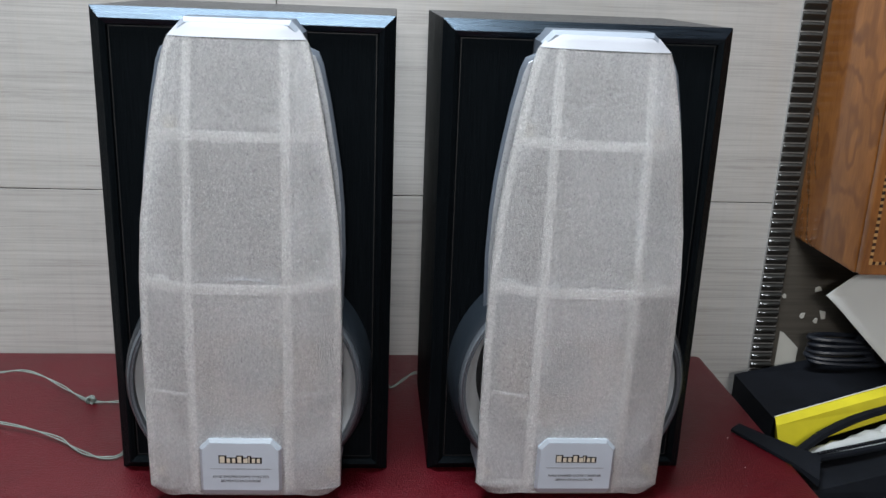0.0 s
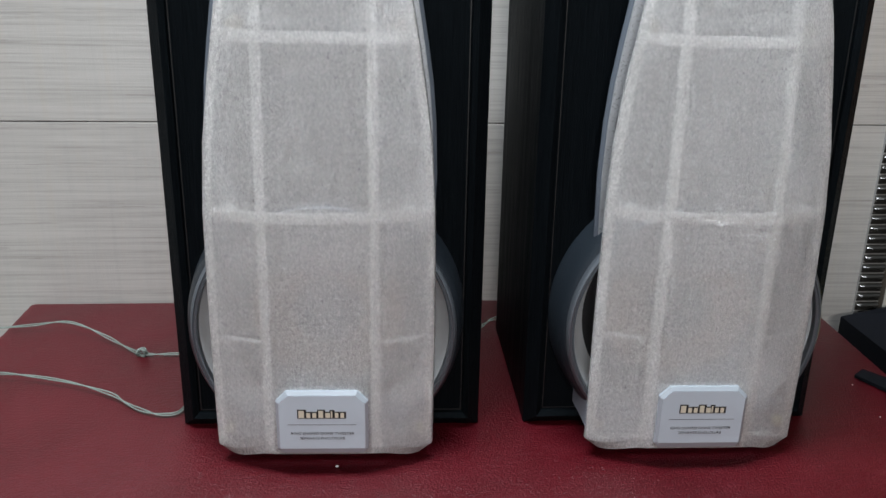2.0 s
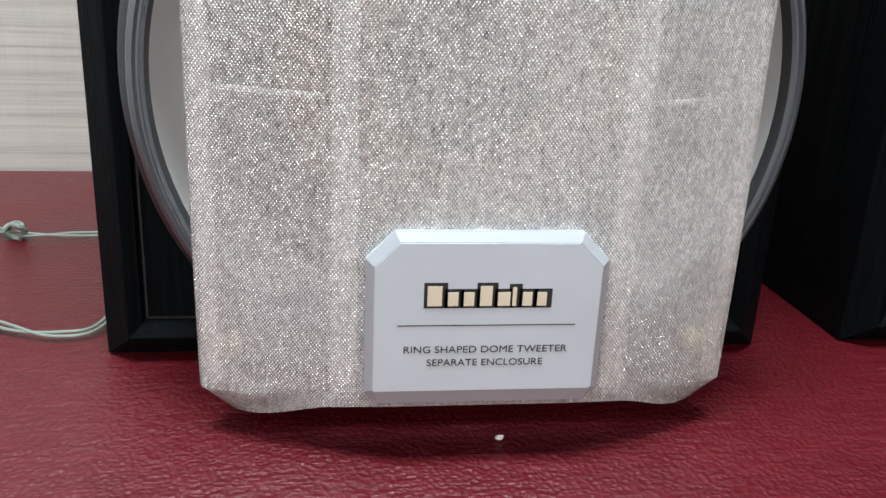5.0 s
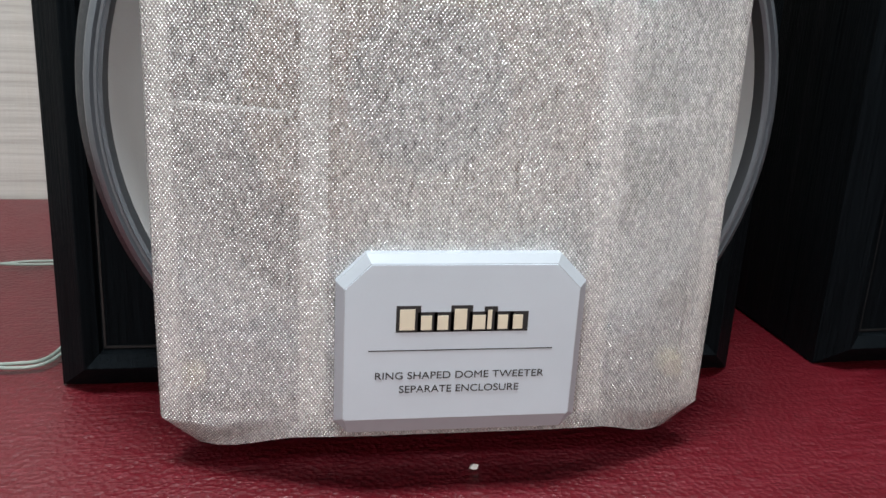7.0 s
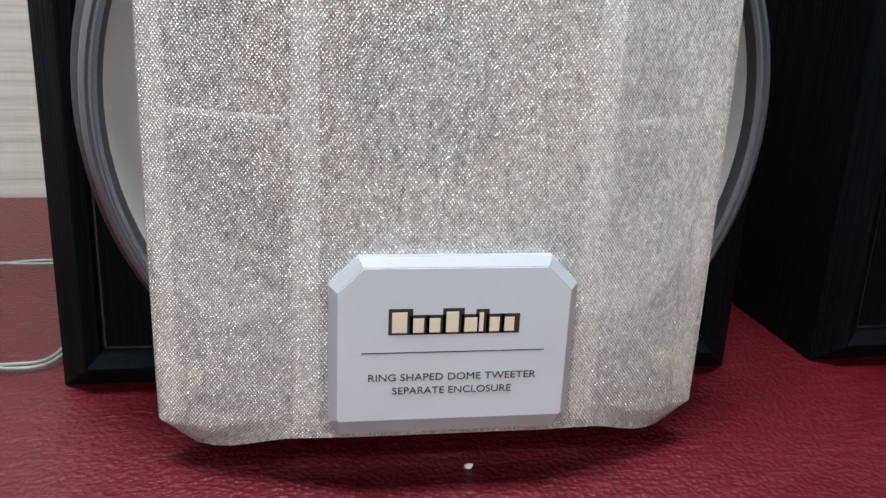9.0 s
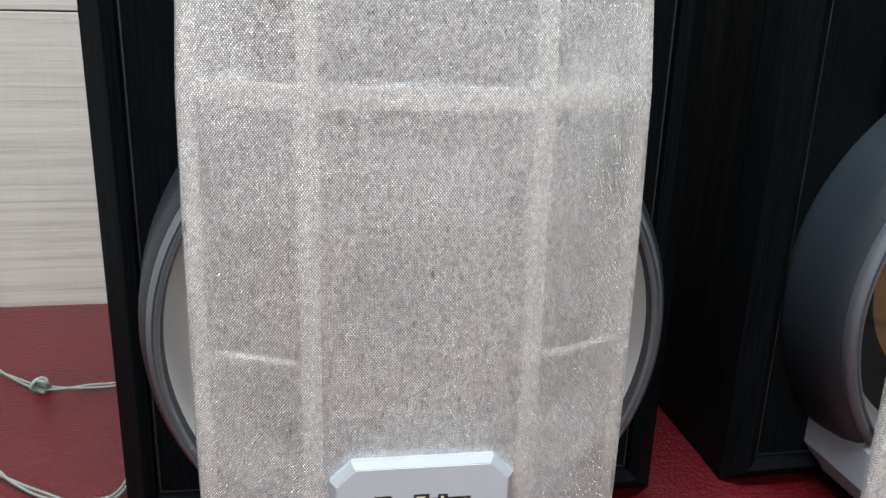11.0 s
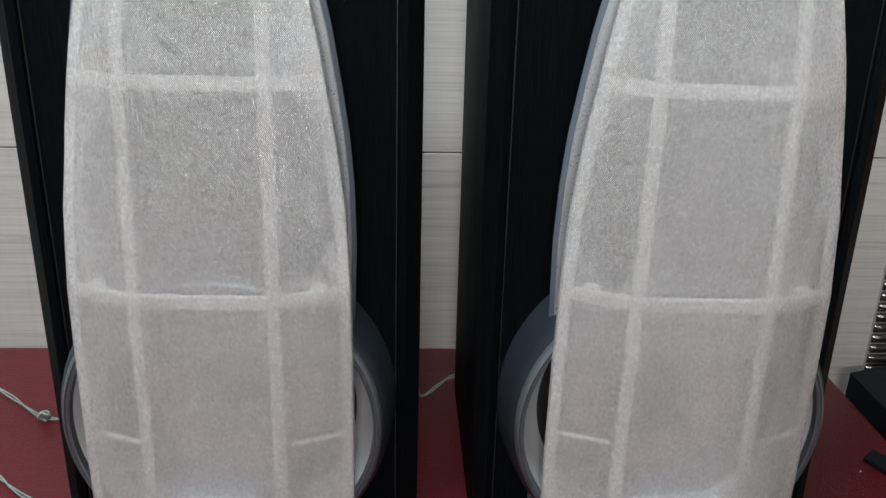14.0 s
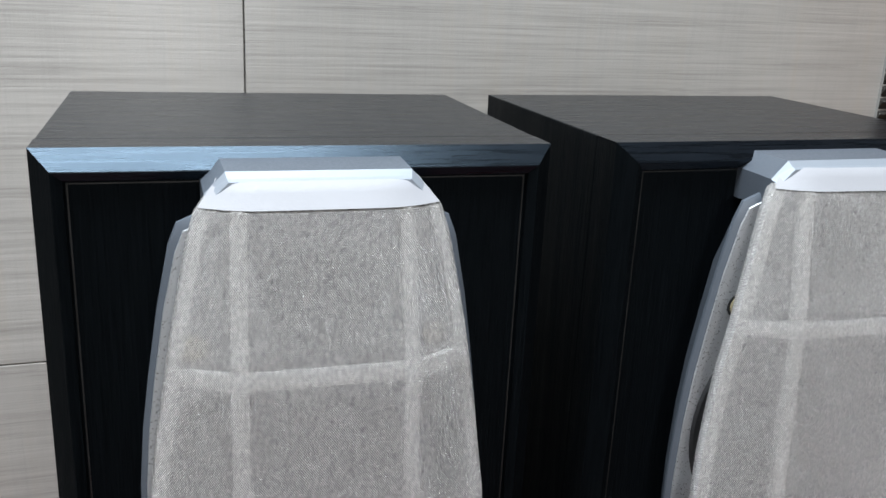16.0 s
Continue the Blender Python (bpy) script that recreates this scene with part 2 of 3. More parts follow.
def box(x0, x1, y0, y1, z0, z1, bm=None):
    bm = bm or bmesh.new()
    bmesh.ops.create_cube(bm, size=1, matrix=Matrix.Translation(((x0 + x1) / 2, (y0 + y1) / 2, (z0 + z1) / 2)) @ Matrix.Diagonal((x1 - x0, y1 - y0, z1 - z0, 1)))
    return bm


def loft(rings, caps=True, closed=False):
    """Skin a list of equal closed rings of points."""
    bm = bmesh.new()
    vs = [[bm.verts.new(p) for p in r] for r in rings]
    n = len(rings[0])
    pairs = list(zip(vs, vs[1:])) + ([(vs[-1], vs[0])] if closed else [])
    for a, b in pairs:
        for i in range(n):
            bm.faces.new((a[i], a[(i + 1) % n], b[(i + 1) % n], b[i]))
    if caps and not closed:
        bm.faces.new(vs[0])
        bm.faces.new(list(reversed(vs[-1])))
    return bm


def turned(profile, cx, cz, n=72, closed=False, caps=False):
    """A body of revolution about a level axis along y; profile of (radius, y)."""
    rings = [[(cx + r * math.cos(2 * math.pi * i / n), y, cz + r * math.sin(2 * math.pi * i / n)) for i in range(n)] for r, y in profile]
    return loft(rings, caps, closed)


def prism(outline, y0, y1, shrink=0.0):
    """An outline in x, z drawn out from y0 to y1; the y1 end drawn in by shrink."""
    cx = sum(p[0] for p in outline) / len(outline)
    cz = sum(p[1] for p in outline) / len(outline)
    far = []
    for x, z in outline:
        d = math.hypot(x - cx, z - cz)
        far.append((x - (x - cx) / d * shrink, y1, z - (z - cz) / d * shrink))
    return loft([[(x, y0, z) for x, z in outline], far])


def tube(points, radius, n=8, smooth_steps=6):
    """A round cord along a smooth path through the points."""
    pts = [Vector(p) for p in points]
    path = []
    for i in range(len(pts) - 1):
        p0, p1, p2, p3 = pts[max(i - 1, 0)], pts[i], pts[i + 1], pts[min(i + 2, len(pts) - 1)]
        for k in range(smooth_steps):
            t = k / smooth_steps
            path.append(0.5 * ((2 * p1) + (p2 - p0) * t + (2 * p0 - 5 * p1 + 4 * p2 - p3) * t * t + (3 * p1 - p0 - 3 * p2 + p3) * t ** 3))
    path.append(pts[-1])
    rings = []
    for i, p in enumerate(path):
        d = (path[min(i + 1, len(path) - 1)] - path[max(i - 1, 0)]).normalized()
        a = d.cross(Vector((0, 0, 1)))
        if a.length < 1e-3:
            a = d.cross(Vector((1, 0, 0)))
        a.normalize()
        b = d.cross(a)
        rings.append([p + radius * (math.cos(2 * math.pi * k / n) * a + math.sin(2 * math.pi * k / n) * b) for k in range(n)])
    return loft(rings)


def smoothstep(a, b, v):
    t = min(1, max(0, (v - a) / (b - a)))
    return t * t * (3 - 2 * t)


# ---- the room ----
WALL_Y = 1.053
wall_n = tagged(link_mesh("wall_north", box(-1.9, 1.9, WALL_Y + 0.009, WALL_Y + 0.14, -0.75, 1.95), GROUT), "wall clad in pale grey wood-grain ceramic tiles", "wall", kind="structure")
tagged(link_mesh("wall_south", box(-1.9, 1.9, -2.4, -2.3, -0.75, 1.95), PLASTER), "plain white plaster wall", "wall", kind="structure")
tagged(link_mesh("wall_west", box(-2.0, -1.9, -2.4, 1.19, -0.75, 1.95), PLASTER), "plain white plaster wall", "wall", kind="structure")
tagged(link_mesh("wall_east", box(1.9, 2.0, -2.4, 1.19, -0.75, 1.95), PLASTER), "plain white plaster wall", "wall", kind="structure")
tagged(link_mesh("floor", box(-2.0, 2.0, -2.4, 1.19, -0.85, -0.75), FLOORM), "plain brown-grey floor", "floor", kind="structure")
tagged(link_mesh("ceiling", box(-2.0, 2.0, -2.4, 1.19, 1.95, 2.05), PLASTER), "plain white ceiling", "ceiling", kind="structure")


def ceiling_fixture(x, y, sx, sy):
    root = new("ceiling_light")
    root.location = (x, y, 1.95)
    fr = box(-sx / 2 - 0.02, sx / 2 + 0.02, -sy / 2 - 0.02, sy / 2 + 0.02, -0.05, 0)
    part("housing", fr, PLASTER, root, bevel=0.004)
    return tagged(root, "white flat lamp housing fixed under the ceiling", "ceiling light")


ceiling_fixture(LAMP[0], LAMP[1], 1.05, 0.50)
# unseen housing made up to carry the front fill
holder = new("wall_light")
holder.location = (FRONT_FILL[0], -2.3, FRONT_FILL[2])
part("housing", box(-0.34, 0.34, 0.0, 0.05, -0.09, 0.09), PLASTER, holder, bevel=0.004)
tagged(holder, "white housing added on the unseen wall for the fill lamp", "wall light")

# ---- the table ----


def red_table():
    root = new("table")
    x0, x1, y0, y1 = -0.449, 0.453, 0.40, WALL_Y - 0.002
    bm = box(x0, x1, y0, y1, -0.06, 0.0)
    part("tabletop", bm, RED, root, "oxblood leatherette stretched over the top", smooth=True, bevel=0.006)
    for x in (x0 + 0.05, x1 - 0.05):
        for y in (y0 + 0.05, y1 - 0.05):
            part("leg", box(x - 0.025, x + 0.025, y - 0.025, y + 0.025, -0.75, -0.06), DARKWOOD, root, "dark wooden leg", bevel=0.003)
    return tagged(root, "table covered in dark red leatherette against the tiled wall", "table")


red_table()

# ---- loudspeakers ----
W2, H, DEPTH = 0.127, 0.4317, 0.194
HALF = ((0.0077, 0.0745), (0.016, 0.0850), (0.047, 0.0853), (0.103, 0.0857), (0.157, 0.0857), (0.209, 0.0850), (0.259, 0.0825), (0.307, 0.0765), (0.353, 0.0690), (0.398, 0.0600), (0.4100, 0.0562), (0.4215, 0.0470))
DEEP = ((0.0, -0.0765), (0.06, -0.0762), (0.2086, -0.0720), (0.335, -0.0615), (0.38, -0.0530), (0.42, -0.0460))
RIBX = ((0.0, 0.0419), (0.21, 0.0414), (0.335, 0.0404), (0.42, 0.0386))


def lerp(table, v):
    return float(np.interp(v, [p[0] for p in table], [p[1] for p in table]))


def cloth_y(x, z):
    """Depth of the bowed grille: flat between the ribs, falling back beyond them."""
    r, h, a = lerp(RIBX, z), lerp(HALF, z), abs(x)
    y = lerp(DEEP, z)
    fall = 0.018 - 0.010 * smoothstep(0.28, 0.42, z)
    if a > r:
        s = (a - r) / max(h - r, 1e-4)
        y += fall * (0.75 * s + 0.25 * s * s)
    y += 0.0012 * smoothstep(r - 0.012, r + 0.004, a)
    y += 0.0070 * min(1, max(0, (z - 0.4105) / 0.0110))
    return y


def lift(x, z):
    """The lower hem rises towards the middle."""
    r, h = 0.0425, 0.0745
    up = 0.0105 * (1 - smoothstep(r * 0.9, h, abs(x)))
    return z + up * (1 - smoothstep(0.0077, 0.06, z))


def grille_bm():
    zs = sorted(set([p[0] for p in HALF] + [0.018 + 0.388 * i / 46 for i in range(47)] + [0.0105, 0.013, 0.0165, 0.4105, 0.4120, 0.4150, 0.4185]))
    bm = bmesh.new()
    rows = []
    for z in zs:
        h, r = lerp(HALF, z), min(lerp(RIBX, z), lerp(HALF, z) - 0.004)
        xs = [-h + (h - r) * i / 6 for i in range(6)] + [-r + 2 * r * i / 12 for i in range(13)] + [r + (h - r) * (i + 1) / 6 for i in range(6)]
        pts = [(x, cloth_y(x, z), lift(x, z)) for x in xs]
        lx, rx = pts[0], pts[-1]
        pts = [(lx[0] + 0.001, lx[1] + 0.008, lx[2]), (lx[0] - 0.0008, lx[1] + 0.0025, lx[2])] + pts + [(rx[0] + 0.0008, rx[1] + 0.0025, rx[2]), (rx[0] - 0.001, rx[1] + 0.008, rx[2])]
        rows.append(pts)
    top = [(x * 0.97, y + 0.004, z + 0.0006) for x, y, z in rows[-1]]
    top2 = [(x * 0.94, min(y + 0.003, -0.030), z + 0.0008) for x, y, z in rows[-1]]
    low = [(x * 0.985, y + 0.003, z - 0.001) for x, y, z in rows[0]]
    low2 = [(x * 0.97, y + 0.010, z - 0.0002) for x, y, z in rows[0]]
    rows = [low2, low] + rows + [top, top2]
    vs = [[bm.verts.new(p) for p in r] for r in rows]
    for a, b in zip(vs, vs[1:]):
        for i in range(len(a) - 1):
            bm.faces.new((a[i], a[i + 1], b[i + 1], b[i]))
    return bm


def rib_bm(x0, x1, z0, z1, vertical):
    """A bar of the grille frame lying just behind the cloth."""
    bm = bmesh.new()
    n, w = 24, 4
    cols = []
    for i in range(n + 1):
        s = i / n
        row = []
        for j in range(w + 1):
            q = j / w
            if vertical:
                z = z0 + (z1 - z0) * s
                side = 1 if x0 > 0 else -1
                x = side * (lerp(RIBX, z) + (q - 0.5) * 0.0074 - 0.0005)
            else:
                x, z = x0 + (x1 - x0) * s, z0 + (z1 - z0) * q
            row.append((x, cloth_y(x, z) + 0.0014, lift(x, z)))
        cols.append(row + [(x, y + 0.004, z) for x, y, z in reversed(row)])
    return loft(cols)


def trim_bm():
    """Smooth edging over the sloping top of the grille."""
    rows = []
    for z in (0.4116, 0.4124, 0.4150, 0.4180, 0.4215):
        h, r = lerp(HALF, z) + 0.0004, lerp(HALF, z) * 0.8
        xs = [-h, -h * 0.93, -r] + [-r + 2 * r * i / 8 for i in range(1, 8)] + [r, h * 0.93, h]
        rows.append([(x, cloth_y(max(-lerp(HALF, z), min(lerp(HALF, z), x)), z) - 0.0009, z + 0.0004) for x in xs])
    rows.append([(x * 0.985, y + 0.0028, z + 0.0010) for x, y, z in rows[-1]])
    bm = bmesh.new()
    vs = [[bm.verts.new(p) for p in r] for r in rows]
    for a, b in zip(vs, vs[1:]):
        for i in range(len(a) - 1):
            bm.faces.new((a[i], a[i + 1], b[i + 1], b[i]))
    return bm


def rim_bm():
    """The frame's outer rim behind the cloth's edge."""
    zs = [0.018 + 0.392 * i / 30 for i in range(31)]
    path = [(-lerp(HALF, z), z) for z in zs] + [(lerp(HALF, z), z) for z in reversed(zs)]
    rings = []
    for x, z in path:
        sx = -1 if x < 0 else 1
        xo, xi = x - sx * 0.0012, x - sx * 0.0065
        rings.append([(xo, cloth_y(xo, z) + 0.0016, z), (xi, cloth_y(xi, z) + 0.0016, z), (xi, cloth_y(xi, z) + 0.007, z), (xo, cloth_y(xo, z) + 0.007, z)])
    return loft(rings, closed=True)


def text_mesh(name, body, size, material, parent, x, y, z, width):
    c = bpy.data.curves.new(name, "FONT")
    c.body, c.size, c.align_x, c.align_y, c.extrude = body, size, "CENTER", "CENTER", 0.00006
    tmp = new("tmp", c)
    me = bpy.data.meshes.new_from_object(tmp.evaluated_get(bpy.context.evaluated_depsgraph_get()))
    bpy.data.objects.remove(tmp)
    bpy.data.curves.remove(c)
    span = max(v.co.x for v in me.vertices) - min(v.co.x for v in me.vertices)
    k = width / span
    me.transform(Matrix.Translation((x, y, z)) @ Matrix.Rotation(radians(90), 4, "X") @ Matrix.Diagonal((k, size and 1, 1, 1)))
    me.name = name
    me.materials.clear()
    me.materials.append(material)
    ob = new(name, me)
    ob.parent = parent
    return ob


def octagon(h, z0, z1, ct, cb):
    return [(-h, z0 + cb), (-h, z1 - ct), (-h + ct, z1), (h - ct, z1), (h, z1 - ct), (h, z0 + cb), (h - cb, z0), (-h + cb, z0)]


def badge_on(grille):
    y0 = -0.0760
    outer, inner = octagon(0.0352, 0.0205, 0.0742, 0.0080, 0.004), octagon(0.0331, 0.0252, 0.0718, 0.0072, 0.0006)
    bm = loft([[(x, y0 + 0.004, z) for x, z in outer], [(x, y0 - 0.0022, z) for x, z in outer], [(x, y0 - 0.0040, z) for x, z in inner]])
    b = part("badge", bm, BADGE_EDGE, grille, "bevelled silver name plate")
    part("face", prism(octagon(0.0328, 0.0255, 0.0715, 0.0070, 0.0006), y0 - 0.0038, y0 - 0.0043), BADGE, b, "brushed silver plate face")
    yf = y0 - 0.0043
    part("rule_line", box(-0.0262, 0.0262, yf - 0.0001, yf + 0.0002, 0.0464, 0.0467), INK, b)
    text_mesh("caption_line", "RING SHAPED DOME TWEETER", 0.0031, INK, b, 0, yf - 0.00012, 0.0388, 0.0485)
    text_mesh("caption_line", "SEPARATE ENCLOSURE", 0.0031, INK, b, 0, yf - 0.00012, 0.0346, 0.0345)
    # the maker's mark as plain blocks on a dark ground
    spec = [(-0.0187, 0.0052, 0.0066), (-0.0128, 0.0040, 0.0047), (-0.0082, 0.0040, 0.0047), (-0.0035, 0.0045, 0.0066), (0.0017, 0.0046, 0.0047), (0.0059, 0.0022, 0.0062), (0.0089, 0.0038, 0.0047), (0.0132, 0.0038, 0.0047)]
    g = bmesh.new()
    for x, w, h in spec:
        box(x - 0.0008 + 0.0007, x + w + 0.0015, yf - 0.00015, yf + 0.0002, 0.0520, 0.0532 + h, g)
    part("mark_ground", g, INK, b)
    for x, w, h in spec:
        part("mark_block", box(x + 0.0009, x + w - 0.0001, yf - 0.0003, yf + 0.0001, 0.0527, 0.0522 + h), IVORY, b)
    return b


def frame_board(a, b, inward):
    """One mitred, bevelled board of the front frame, from corner a to corner b of the front, with its inward direction."""
    ax, az = a
    bx, bz = b
    ix, iz = inward
    tx, tz = np.sign(bx - ax), np.sign(bz - az)
    rings = []
    for (x, z), s in ((a, 1), (b, -1)):
        ring = []
        for depth, y in ((0.0, 0.022), (0.0, 0.0), (0.0094, -0.0086), (0.0099, -0.0087), (0.0142, -0.0062), (0.0150, -0.0030), (0.0150, 0.022)):
            ring.append((x + ix * depth + s * tx * depth, y, z + iz * depth + s * tz * depth))
        rings.append(ring)
    return loft(rings)


def loudspeaker():
    root = new("loudspeaker")
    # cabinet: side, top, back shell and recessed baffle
    shell = part("cabinet_shell", box(-W2, W2, 0.022, DEPTH, 0, H), ASH_LIT, root, "black ash veneered box", bevel=0.0012)
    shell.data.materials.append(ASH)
    # upward faces take the veneer with overhead light in its colour
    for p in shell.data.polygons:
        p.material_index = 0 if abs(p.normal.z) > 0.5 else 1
    for a, b, i in (((-W2, 0), (-W2, H), (1, 0)), ((W2, 0), (W2, H), (-1, 0)), ((-W2, H), (W2, H), (0, -1)), ((-W2, 0), (W2, 0), (0, 1))):
        part("frame_board", frame_board(a, b, i), ASH_LIT if i[1] < 0 else ASH, root, "bevelled black front edging")
    part("baffle", box(-W2 + 0.0147, W2 - 0.0147, -0.0034, 0.0221, 0.0147, H - 0.0147), ASH, root, "black grained front panel")
    e, zt = W2 - 0.0155, H - 0.0155
    # thin strips draw the specular line of the frame's inner edge
    for b in ((-e, -e + 0.0007, 0.0155, zt), (e - 0.0007, e, 0.0155, zt), (-e, e, zt - 0.0007, zt), (-e, e, 0.0155, 0.0162)):
        part("baffle_bead", box(b[0], b[1], -0.0041, -0.003, b[2], b[3]), EDGE_LIGHT, root, "thin paler strip standing for the edge highlight round the panel")
    # fascia wings
    side = ((0.150, 0.080), (0.179, 0.0855), (0.23, 0.0872), (0.27, 0.0862), (0.30, 0.0838), (0.33, 0.0797), (0.361, 0.0748), (0.392, 0.0685), (0.402, 0.0645), (0.407, 0.053))
    ring = [(x, z) for z, x in side] + [(-x, z) for z, x in reversed(side)]
    rings = []
    for y, d in ((-0.002, 0.014), (-0.017, 0.0060), (-0.0238, 0.0), (-0.0254, 0.0002), (-0.0275, 0.0024)):
        rings.append([(x - math.copysign(d, x), y, z - (max(d, 0) if z > 0.39 else 0)) for x, z in ring])
    wing = part("fascia", loft(rings), MIDGREY, root, "flared silver-grey moulding behind the grille", smooth=True)
    fr = [(x - math.copysign(0.0026, x), z - (0.0030 if z > 0.39 else 0)) for x, z in ring]
    part("fascia_face", prism(fr, -0.0268, -0.0283, 0.0008), FACE, wing, "satin silver front face")
    part("midrange_surround", turned([(0.0780, -0.0281), (0.0765, -0.0300), (0.068, -0.0296), (0.050, -0.0289), (0.016, -0.0286), (0.001, -0.0286)], 0, 0.263, 56), CONE, wing, "dark midrange driver")
    part("midrange_dome", turned([(0.016, -0.0288), (0.013, -0.033), (0.007, -0.0355), (0.0005, -0.036)], 0, 0.263, 32), CONE, wing, smooth=True)
    part("tweeter", turned([(0.030, -0.0281), (0.028, -0.031), (0.018, -0.0295), (0.010, -0.032), (0.0005, -0.034)], 0, 0.368, 40), CONE, wing, "ring dome tweeter", smooth=True)
    for sx in (-1, 1):
        part("peg_socket", turned([(0.0062, -0.0281), (0.0062, -0.0292), (0.0045, -0.0296), (0.0045, -0.0288), (0.0003, -0.0288)], sx * 0.0585, 0.341, 20), CREAM, wing, "cream grille peg in a black collar")
        part("peg_collar", turned([(0.0075, -0.0281), (0.0075, -0.0290), (0.0060, -0.0290), (0.0060, -0.0281)], sx * 0.0585, 0.341, 24, closed=True), INK, wing)
    # cap
    cap = []
    for y, wl, wt, zs, zt in ((-0.001, 0.0530, 0.0440, 0.4175, H - 0.0048), (-0.0320, 0.0522, 0.0428, 0.4165, H - 0.0052), (-0.0352, 0.0512, 0.0422, 0.4150, 0.4238), (-0.0372, 0.0502, 0.0415, 0.4140, 0.4226)):
        cap.append([(-wl, y, 0.400), (-wl, y, zs), (-wt, y, zt), (wt, y, zt), (wl, y, zs), (wl, y, 0.400)])
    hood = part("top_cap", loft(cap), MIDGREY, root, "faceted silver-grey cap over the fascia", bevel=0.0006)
    # front facets take a paler grey, the light they catch put into colour
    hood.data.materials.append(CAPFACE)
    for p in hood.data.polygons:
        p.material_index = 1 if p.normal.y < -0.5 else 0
    # woofer
    cz = 0.1085
    base = part("woofer_base", turned([(0.1118, -0.001), (0.1114, -0.012), (0.1090, -0.030), (0.1066, -0.0390), (0.1042, -0.0420), (0.097, -0.039), (0.097, -0.001)], 0, cz, 96, closed=True), STEEL, root, "dark blue-grey woofer moulding", smooth=True)
    for v in base.data.vertices:
        v.co.z = max(v.co.z, 0.0016)
    part("woofer_ring", turned([(0.1040, -0.037), (0.1040, -0.0435), (0.1030, -0.0465), (0.1014, -0.0478), (0.1006, -0.0466), (0.0998, -0.0466), (0.0992, -0.0478), (0.0982, -0.0470), (0.0977, -0.042), (0.0977, -0.035)], 0, cz, 96, closed=True), RINGM, base, "polished silver trim ring", smooth=True)
    part("woofer_flange", turned([(0.0980, -0.0425), (0.0950, -0.0330), (0.0905, -0.0230), (0.0850, -0.0150)], 0, cz, 96), FLANGE, base, "grey dished flange", smooth=True)
    part("woofer_surround", turned([(0.0856, -0.0150), (0.0790, -0.0100), (0.0725, -0.0085), (0.069, -0.0090), (0.0655, -0.0070), (0.063, -0.0045)], 0, cz, 72), CONE, base, "black rolled rubber surround", smooth=True)
    part("paper_cone", turned([(0.0635, -0.0046), (0.045, -0.0041), (0.028, -0.0040)], 0, cz, 60), TAN, base, "tan paper cone", smooth=True)
    part("dust_cap", turned([(0.029, -0.0040), (0.022, -0.009), (0.011, -0.0125), (0.0005, -0.0135)], 0, cz, 40), CONE, base, "black dust cap", smooth=True)
    # lower bracket that carries the grille
    low = [(-0.0850, 0.042), (-0.0850, 0.022), (-0.074, 0.006), (0.074, 0.006), (0.0850, 0.022), (0.0850, 0.042), (0.081, 0.048), (0.066, 0.038), (0.0, 0.024), (-0.066, 0.038), (-0.081, 0.048)]
    br = part("lower_bracket", prism(low, -0.002, -0.051, 0.002), CAPFACE, root, "pale grey moulding below the woofer", bevel=0.0008)
    for sx in (-1, 1):
        part("peg", turned([(0.0042, -0.0505), (0.0042, -0.056), (0.0030, -0.0570), (0.0003, -0.0570)], sx * 0.076, 0.028, 20), CREAM, br, "cream grille peg")
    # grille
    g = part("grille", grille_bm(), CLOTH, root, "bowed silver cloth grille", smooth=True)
    for sx in (-1, 1):
        part("grille_rib", rib_bm(sx, sx, 0.012, 0.412, True), RIBWHITE, g, "white plastic rib showing through the cloth")
    for zc in (0.3353, 0.2086):
        h = lerp(HALF, zc) - 0.004
        part("grille_rib", rib_bm(-h, h, zc - 0.0038, zc + 0.0038, False), RIBWHITE, g, "white plastic rib showing through the cloth")
    for sx in (-1, 1):
        # slim brace low in each side panel and a boss at each end of the middle rib
        brace = part("side_brace", rib_bm(sx * 0.047, sx * 0.082, 0.1086, 0.1097, False), RIBWHITE, g, "slim white brace behind the cloth")
        brace.location.y = 0.0035
        bx, bz = sx * 0.0665, 0.2095
        by = cloth_y(bx, bz) + 0.0036
        part("boss", turned([(0.0062, by + 0.006), (0.0062, by + 0.0006), (0.0056, by), (0.0030, by), (0.0026, by + 0.003), (0.0026, by + 0.006)], bx, bz, 24, closed=True), RIBWHITE, g, "round white peg boss behind the cloth")
    part("grille_rim", rim_bm(), RIBWHITE, g)
    part("grille_trim", trim_bm(), TRIM, g, "smooth pale edging along the top", smooth=True)
    badge_on(g)
    return tagged(root, "black box loudspeaker with bowed silver cloth grille on red table", "loudspeaker", "pair of loudspeakers")


first = loudspeaker()
first.matrix_world = pose(-0.0916, 0.775, 0.0005, 0, 0, -1.5)
second = copy_thing(first, pose(0.2023, 0.7735, 0.0005, 0, 0, 0.3))
# its front mouldings sit a little crooked
for ob in second.children:
    if ob.name.startswith(("grille", "fascia")):
        ob.rotation_euler.y = radians(0.8)
    elif ob.name.startswith("top_cap"):
        ob.location.x += 0.004
for x, y, z, r in ((-0.1172, -0.0080, 0.073, 0.0008),):
    part("paint_chip", turned([(0.0002, y - 0.0004), (r * 0.7, y - 0.0004), (r, y)], x, z, 7), PAPER, second, "tiny white paint chip")

